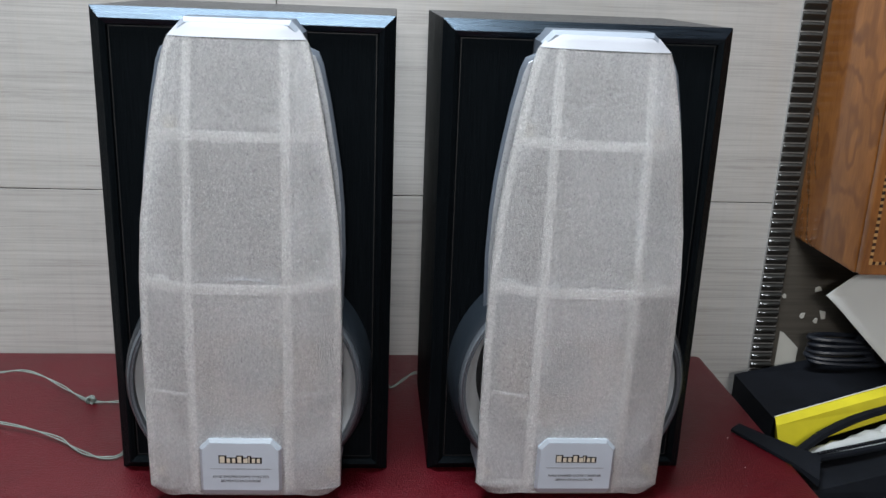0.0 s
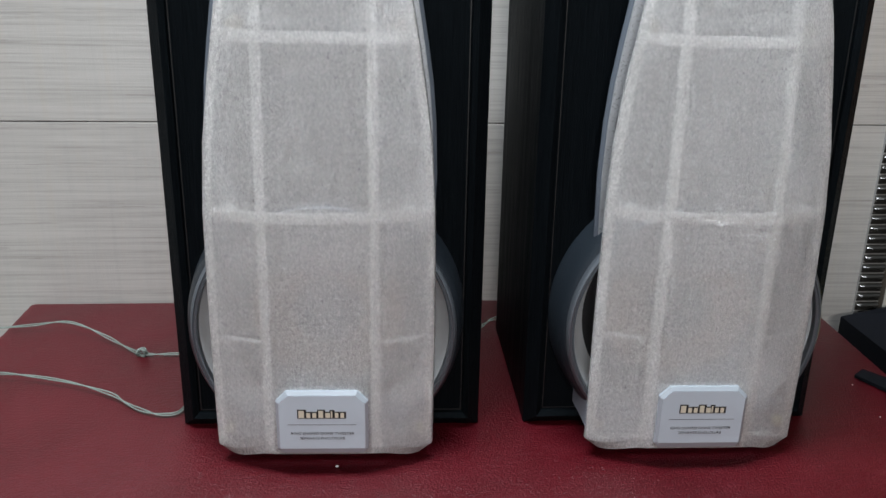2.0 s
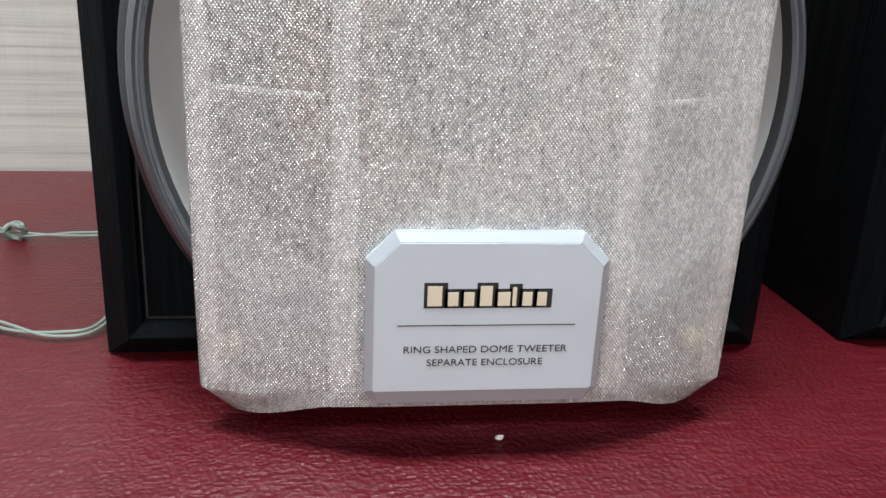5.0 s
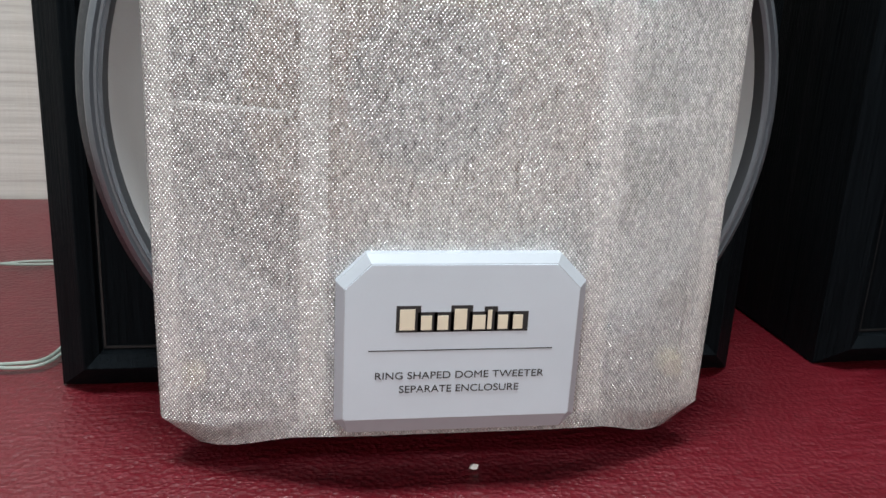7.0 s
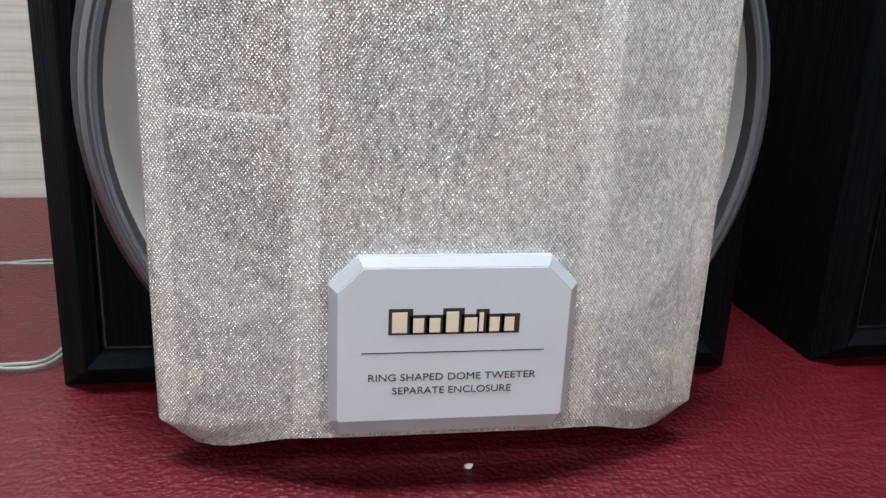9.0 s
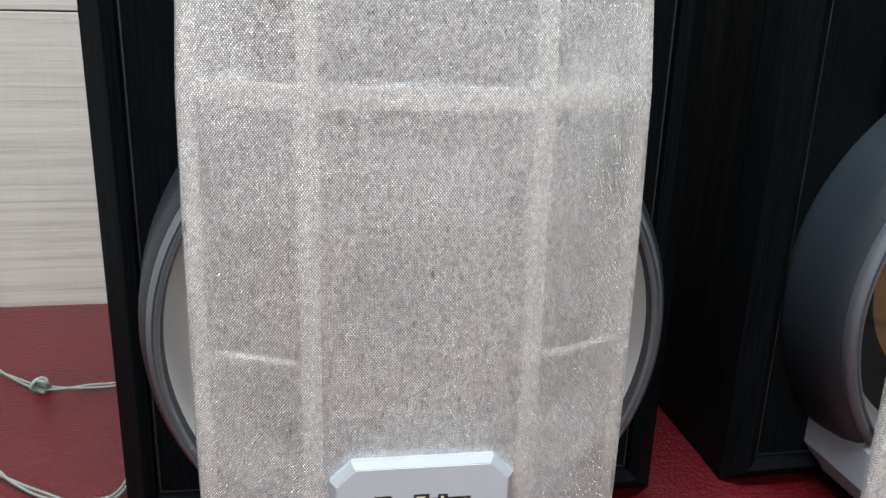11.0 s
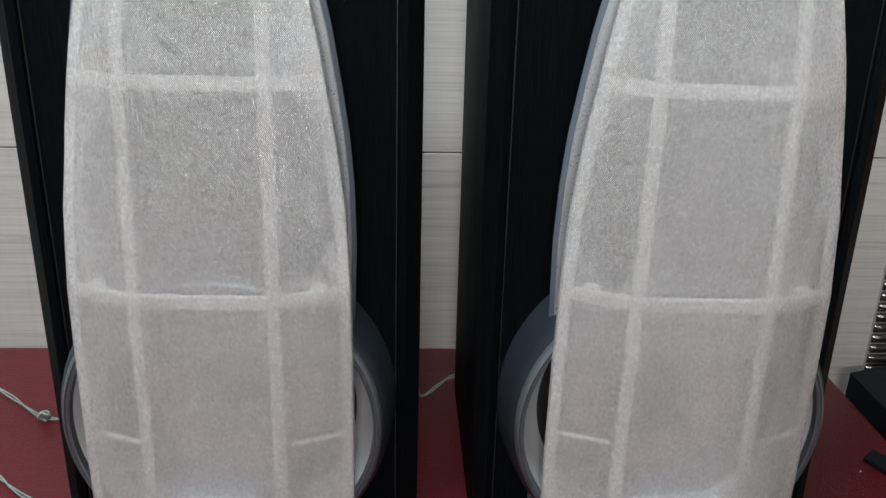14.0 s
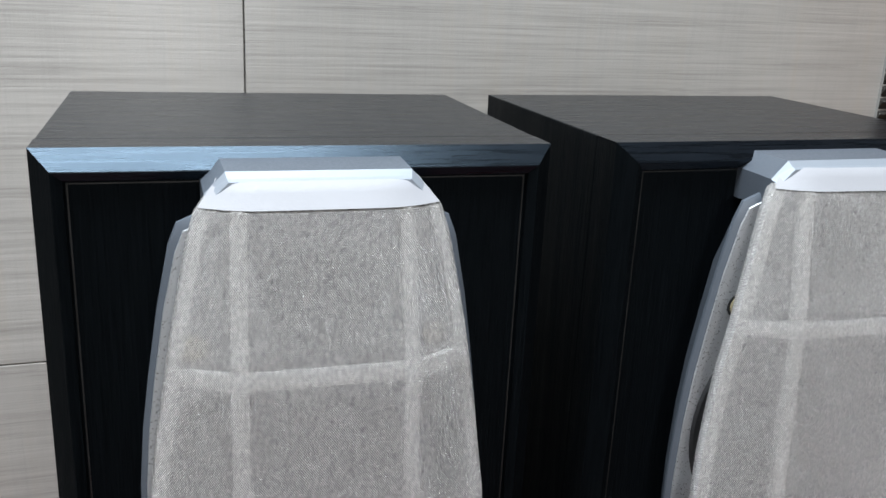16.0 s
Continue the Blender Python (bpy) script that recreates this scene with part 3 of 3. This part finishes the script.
# ---- wires ----


def wire(points, label):
    root = new("speaker_wire")
    for k in (0, 1):
        rnd = random.Random(7 + k)
        pts = []
        for i, (x, y, z) in enumerate(points):
            a = i * 1.9 + k * math.pi
            pts.append((x + 0.0008 * math.cos(a), y + 0.0009 * math.sin(a) + rnd.uniform(-0.0003, 0.0003), z + 0.0013 + 0.0008 * (1 + math.sin(a))))
        part("strand", tube(pts, 0.00072), WIREM, root, smooth=True)
    return tagged(root, label, "wire")


up = wire([(-0.455, 0.975, 0.001), (-0.416, 0.971, 0.006), (-0.385, 0.970, 0.010), (-0.360, 0.960, 0.009), (-0.328, 0.940, 0.004), (-0.308, 0.924, 0.002), (-0.2885, 0.9105, 0.001), (-0.262, 0.909, 0.001), (-0.240, 0.915, 0.001), (-0.228, 0.955, 0.001), (-0.19, 0.982, 0.001)], "thin twin wire in pale green with a small knot")
k = []
for i in range(15):
    a = i / 14 * 2 * math.pi * 1.8
    k.append((-0.2895 + 0.0045 * math.cos(a) + 0.001 * i / 7, 0.9105 + 0.0026 * math.sin(a * 1.5), 0.0045 + 0.0036 * math.sin(a)))
part("knot", tube(k, 0.00125), WIREM, up, smooth=True)
wire([(-0.455, 0.868, 0.001), (-0.41, 0.864, 0.005), (-0.374, 0.857, 0.005), (-0.335, 0.845, 0.004), (-0.295, 0.825, 0.003), (-0.277, 0.811, 0.001), (-0.260, 0.798, 0.001), (-0.240, 0.790, 0.001), (-0.2245, 0.800, 0.001), (-0.2225, 0.86, 0.001), (-0.2245, 0.955, 0.001), (-0.18, 0.982, 0.001)], "thin twin wire in pale green lying loose")
wire([(0.0, 0.985, 0.001), (0.034, 0.965, 0.001), (0.043, 0.945, 0.002), (0.058, 0.956, 0.007), (0.071, 0.967, 0.010), (0.10, 0.982, 0.006), (0.13, 0.985, 0.001)], "short thin wire between the loudspeakers")

# ---- crumbs ----
rnd = random.Random(3)
for x, y, s in ((-0.0843, 0.7084, 0.0016), (0.405, 0.83, 0.0009), (0.40, 0.77, 0.0008)):
    bm = bmesh.new()
    bmesh.ops.create_icosphere(bm, subdivisions=1, radius=s)
    for v in bm.verts:
        v.co *= rnd.uniform(0.6, 1.2)
        v.co.z *= 0.7
    ob = link_mesh("crumb", bm, PAPER)
    ob.location = (x, y, s * 0.5)
    tagged(ob, "tiny white crumb lying on the red leatherette", "crumb")

# ---- wall trim: ribbed strip ----
strip = new("decor_strip")
SX0, SX1 = 0.523, 0.552
part("backing", box(SX0, SX1, WALL_Y - 0.003, WALL_Y + 0.002, -0.75, 1.95), GROUT, strip)
PITCH = 0.0122


def rib_mesh(z):
    prof = [(0.0, -0.003), (0.0028, -0.0042), (0.0052, -0.0075), (0.0078, -0.0088), (0.0098, -0.0065), (0.0108, -0.003)]
    n = len(prof)
    rings = []
    for x, k in ((SX0 + 0.0005, 0.55), (SX0 + 0.003, 1.0), (SX1 - 0.003, 1.0), (SX1 - 0.0005, 0.55)):
        rings.append([(x, WALL_Y + (-0.003 + (y + 0.003) * k), z + 0.0054 + (dz - 0.0054) * (0.85 + 0.15 * k)) for dz, y in prof])
    return loft(rings)


rib0 = part("strip_rib", rib_mesh(-0.14), CHROME, strip, "smoked glossy glass rib", smooth=True)
for i in range(1, 68):
    o = new("strip_rib", rib0.data)
    o.parent = strip
    o.location.z = i * PITCH
    o["label"] = "smoked glossy glass rib"
rest = bmesh.new()
for i in range(68, 168):
    z = -0.14 + i * PITCH
    box(SX0 + 0.001, SX1 - 0.001, WALL_Y - 0.008, WALL_Y - 0.003, z, z + 0.0105, rest)
tagged(part("strip_rest", rest, CHROME, strip), kind="stuff")
tagged(strip, "upright trim strip of dark glossy ribs on the tiled wall", "wall trim", kind="structure")

# ---- brown board beyond the strip, darkened for cabinet shade ----


def shaded_board():
    m = Mat("shaded_brown_board")
    fine = m.noise(m.coords((9, 9, 380)), 1, 5, 0.65)
    slow = m.noise(m.coords((7, 7, 7)), 1, 4)
    # brown-grey grain; the shade under the cabinet is part of these dark tones
    m.set(Base_Color=m.mix(0.5, m.ramp(fine, [(0.35, (0.036, 0.030, 0.023)), (0.65, (0.080, 0.068, 0.053))]), m.ramp(slow, [(0.35, (0.032, 0.026, 0.020)), (0.65, (0.085, 0.073, 0.058))])), Roughness=0.6)
    m.bump(fine, 0.4, 0.0008)
    return m.m


tagged(link_mesh("wall_panel", box(SX1, 1.9, WALL_Y - 0.004, WALL_Y + 0.001, -0.75, 1.95), shaded_board()), "grey-brown board wall with peeled patches, coloured darker for the cabinet's shade", "wall panel", kind="structure")

# ---- hanging wooden cabinet ----


def hanging_cabinet():
    root = new("wall_cabinet")
    x0, x1, y0, y1, z0, z1 = 0.5545, 1.05, 0.887, WALL_Y - 0.0045, 0.167, 0.95
    part("body", box(x0, x1, y0 + 0.012, y1, z0, z1), BURL, root, "glossy burl veneered side", smooth=True, bevel=0.004)
    door = part("door", box(x0 + 0.001, x1 - 0.001, y0, y0 + 0.0115, z0 + 0.002, z1 - 0.002), BURL, root, "burl veneered door with a chequered inlay", smooth=True, bevel=0.002)
    zz = z0 + 0.018
    i = 0
    while zz < z1 - 0.05 and i < 150:
        part("inlay", box(x0 + 0.008, x0 + 0.0116, y0 - 0.0006, y0 + 0.001, zz, zz + 0.0036), INLAY_D if i % 2 else INLAY_L, door)
        zz += 0.0036
        i += 1
    i = 0
    xx = x0 + 0.008
    while xx < x0 + 0.20:
        part("inlay", box(xx, xx + 0.0036, y0 - 0.0006, y0 + 0.001, z0 + 0.0144, z0 + 0.018), INLAY_D if i % 2 else INLAY_L, door)
        xx += 0.0036
        i += 1
    return tagged(root, "varnished burl wood cabinet hung on the wall with chequered inlay", "cabinet")


hanging_cabinet()

# ---- clutter beside the table ----
BENCH_Z = -0.075
bench = new("side_bench")
part("seat", box(0.458, 1.2, 0.60, WALL_Y - 0.004, BENCH_Z - 0.04, BENCH_Z), DARKWOOD, bench, bevel=0.003)
for x in (0.48, 1.17):
    for y in (0.63, WALL_Y - 0.034):
        part("leg", box(x - 0.02, x + 0.02, y - 0.02, y + 0.02, -0.75, BENCH_Z - 0.04), DARKWOOD, bench)
tagged(bench, "low dark wooden bench beside the table", "bench")


def bag():
    root = new("zip_bag")

    def skin(name, outline_low, outline_high, material, label, bevel=0.006):
        return part(name, loft([outline_low, outline_high]), material, root, label, smooth=True, bevel=bevel)
    # padded black lid
    lo = [(0.470, 0.868, -0.03), (0.492, 1.022, -0.045), (0.60, 1.038, -0.035), (0.80, 1.038, -0.03), (0.80, 0.99, -0.03)]
    hi = [(0.470, 0.860, 0.007), (0.490, 1.018, -0.012), (0.60, 1.036, 0.002), (0.80, 1.036, 0.006), (0.80, 0.996, 0.015)]
    skin("lid", lo, hi, BLACKCLOTH, "padded black nylon lid", 0.014)
    # yellow band
    lo = [(0.470, 0.838, -0.022), (0.4785, 0.868, -0.022), (0.80, 1.010, -0.012), (0.80, 0.975, -0.012)]
    hi = [(0.466, 0.846, 0.006), (0.471, 0.862, 0.0095), (0.80, 0.998, 0.017), (0.80, 0.980, 0.015)]
    skin("yellow_band", lo, hi, YELLOW, "bright yellow nylon band", 0.004)
    part("band_seam", tube([(0.4705, 0.8615, 0.0092), (0.56, 0.898, 0.0122), (0.68, 0.948, 0.0152), (0.80, 0.998, 0.0175)], 0.0006), PAPER, root, "pale seam along the band", smooth=True)
    # piping above the open mouth
    part("piping", tube([(0.476, 0.822, -0.014), (0.487, 0.826, -0.013), (0.53, 0.856, -0.008), (0.60, 0.895, -0.006), (0.70, 0.936, -0.006), (0.80, 0.975, -0.006)], 0.0052), BLACKCLOTH, root, "black piping round the mouth", smooth=True)
    # body below the mouth
    lo = [(0.470, 0.742, BENCH_Z), (0.470, 0.90, BENCH_Z), (0.80, 1.0, BENCH_Z), (0.80, 0.84, BENCH_Z)]
    hi = [(0.462, 0.752, -0.018), (0.482, 0.90, -0.042), (0.80, 1.0, -0.038), (0.80, 0.865, -0.020)]
    skin("pouch", lo, hi, BLACKCLOTH, "black nylon pouch", 0.006)
    # zip tape and teeth
    part("zip_tape", tube([(0.483, 0.806, -0.014), (0.54, 0.822, -0.015), (0.62, 0.848, -0.016), (0.72, 0.880, -0.016), (0.80, 0.905, -0.016)], 0.0040), BLACKCLOTH, root, smooth=True)
    for i in range(52):
        s = i / 51
        x = 0.490 + 0.22 * s
        y = 0.8085 + 0.0705 * s
        part("zip_tooth", box(x - 0.0012, x + 0.0012, y + 0.001, y + 0.0056, -0.0125, -0.0098), BLACKCLOTH, root)
    # loose strap end over the table's edge
    st = [[(0.414, 0.844, 0.001), (0.428, 0.856, 0.001), (0.428, 0.856, 0.004), (0.414, 0.844, 0.004)],
          [(0.432, 0.808, 0.001), (0.450, 0.826, 0.001), (0.450, 0.826, 0.0045), (0.432, 0.808, 0.0045)],
          [(0.452, 0.768, 0.001), (0.474, 0.798, 0.001), (0.474, 0.798, 0.0045), (0.452, 0.768, 0.0045)],
          [(0.470, 0.752, -0.012), (0.496, 0.800, -0.012), (0.496, 0.800, -0.004), (0.470, 0.752, -0.004)]]
    part("strap", loft(st), BLACKCLOTH, root, "black webbing tab lying on the table edge", smooth=True, bevel=0.0012)
    root["label"] = ""
    return tagged(root, "half-open black zip bag with a yellow band beside the table", "bag")


bag()


def film_sheet():
    """Crumpled milky wrapping inside the bag's mouth."""
    bm = bmesh.new()
    n, m = 30, 8
    vs = []
    for i in range(n + 1):
        row = []
        for j in range(m + 1):
            s, q = i / n, j / m
            x = 0.488 + 0.31 * s
            ya, yb = 0.812 + 0.31 * s * 0.33, 0.835 + 0.31 * s * 0.46
            h = noise.noise(Vector((x * 60, q * 4, 2.0))) * 0.006 + noise.noise(Vector((x * 170, q * 9, 5.0))) * 0.002
            row.append(bm.verts.new((x, ya + (yb - ya) * q, -0.022 + 0.006 * math.sin(q * math.pi) + h)))
        vs.append(row)
    for i in range(n):
        for j in range(m):
            bm.faces.new((vs[i][j], vs[i + 1][j], vs[i + 1][j + 1], vs[i][j + 1]))
    ob = link_mesh("plastic_wrap", bm, FILM, smooth=True)
    md = ob.modifiers.new("thick", "SOLIDIFY")
    md.thickness = 0.0008
    return tagged(ob, "crumpled milky plastic wrapping inside the open bag", "plastic wrap")


film_sheet()


def coiled_cable():
    root = new("coiled_cable")
    rnd = random.Random(11)
    for i in range(5):
        pts = []
        for a in range(0, 13):
            t = a / 12 * 2 * math.pi
            pts.append((0.640 + (0.058 + 0.004 * rnd.random()) * math.cos(t), 1.012 + 0.017 * math.sin(t), 0.014 + i * 0.0066 + 0.003 * math.sin(t + i) + 0.001 * rnd.random()))
        part("loop", tube(pts, 0.0034), RUBBER, root, smooth=True)
    part("tie", turned([(0.012, 0.990), (0.020, 0.998), (0.020, 1.026), (0.012, 1.032)], 0.668, 0.030, 16, caps=True), RUBBER, root, "twisted plastic tie", smooth=True)
    return tagged(root, "coiled black cable lying on the bag", "cable")


coiled_cable()


def paper_sheet():
    bm = bmesh.new()
    n = 16
    vs = []
    for i in range(n + 1):
        row = []
        for j in range(n + 1):
            s, q = i / n, j / n
            ex = float(np.interp(q, (0, 0.25, 0.6, 1), (0.611, 0.577, 0.612, 0.668)))
            ez = float(np.interp(q, (0, 0.25, 0.6, 1), (0.134, 0.106, 0.072, 0.020)))
            x = ex + 0.24 * s
            z = ez + 0.012 * s + 0.004 * math.sin(s * 9 + q * 4)
            y = 0.990 - 0.045 * q + 0.016 * math.sin(s * 5 + q * 2) + 0.01 * s
            row.append(bm.verts.new((x, y, z)))
        vs.append(row)
    for i in range(n):
        for j in range(n):
            bm.faces.new((vs[i][j], vs[i + 1][j], vs[i + 1][j + 1], vs[i][j + 1]))
    ob = link_mesh("paper_sheet", bm, PAPER, smooth=True)
    md = ob.modifiers.new("thick", "SOLIDIFY")
    md.thickness = 0.0008
    return tagged(ob, "large curled white paper sheet leaning behind the bag", "paper")


paper_sheet()
# pale five-cornered patch low beside the strip
patch = [(0.558, 0.036), (0.563, 0.034), (0.586, 0.012), (0.584, -0.04), (0.557, -0.05)]
tagged(link_mesh("paint_flake", prism(patch, WALL_Y - 0.0035, WALL_Y - 0.0046), CHIP), "large pale patch on the board", "paint flake")
for x, z, s in ((0.600, 0.095, 0.006), (0.585, 0.058, 0.005), (0.612, 0.060, 0.008), (0.604, 0.052, 0.005), (0.556, 0.085, 0.004)):
    bm = bmesh.new()
    ring = [(x + s * (0.6 + 0.4 * rnd.random()) * math.cos(a), z + s * (0.5 + 0.5 * rnd.random()) * math.sin(a)) for a in [i * math.pi * 2 / 5 + rnd.random() for i in range(5)]]
    tagged(link_mesh("paint_flake", prism(ring, WALL_Y - 0.0035, WALL_Y - 0.005), CHIP), "small pale flake of paint stuck to the wall", "paint flake")

# ---- wall tiles ----
TW, TH, GAP = 1.2, 0.6, 0.0012
shape = {}
for r in range(-2, 4):
    for c in range(-2, 2):
        x0, x1 = max(-1.9, -0.094 + c * TW + GAP / 2), min(1.9, -0.094 + (c + 1) * TW - GAP / 2)
        z0, z1 = max(-0.75, 0.2085 + r * TH + GAP / 2), min(1.95, 0.2085 + (r + 1) * TH - GAP / 2)
        if x1 - x0 < 0.01 or z1 - z0 < 0.01:
            continue
        key = (round(x1 - x0, 3), round(z1 - z0, 3))
        if key not in shape:
            w, h = (x1 - x0) / 2, (z1 - z0) / 2
            t = part("tile", box(-w, w, -0.0045, 0.0045, -h, h), TILE, wall_n, bevel=0.0006)
            shape[key] = t.data
        else:
            t = new("tile", shape[key])
            t.parent = wall_n
        t.location = ((x0 + x1) / 2, WALL_Y + 0.0045, (z0 + z1) / 2)
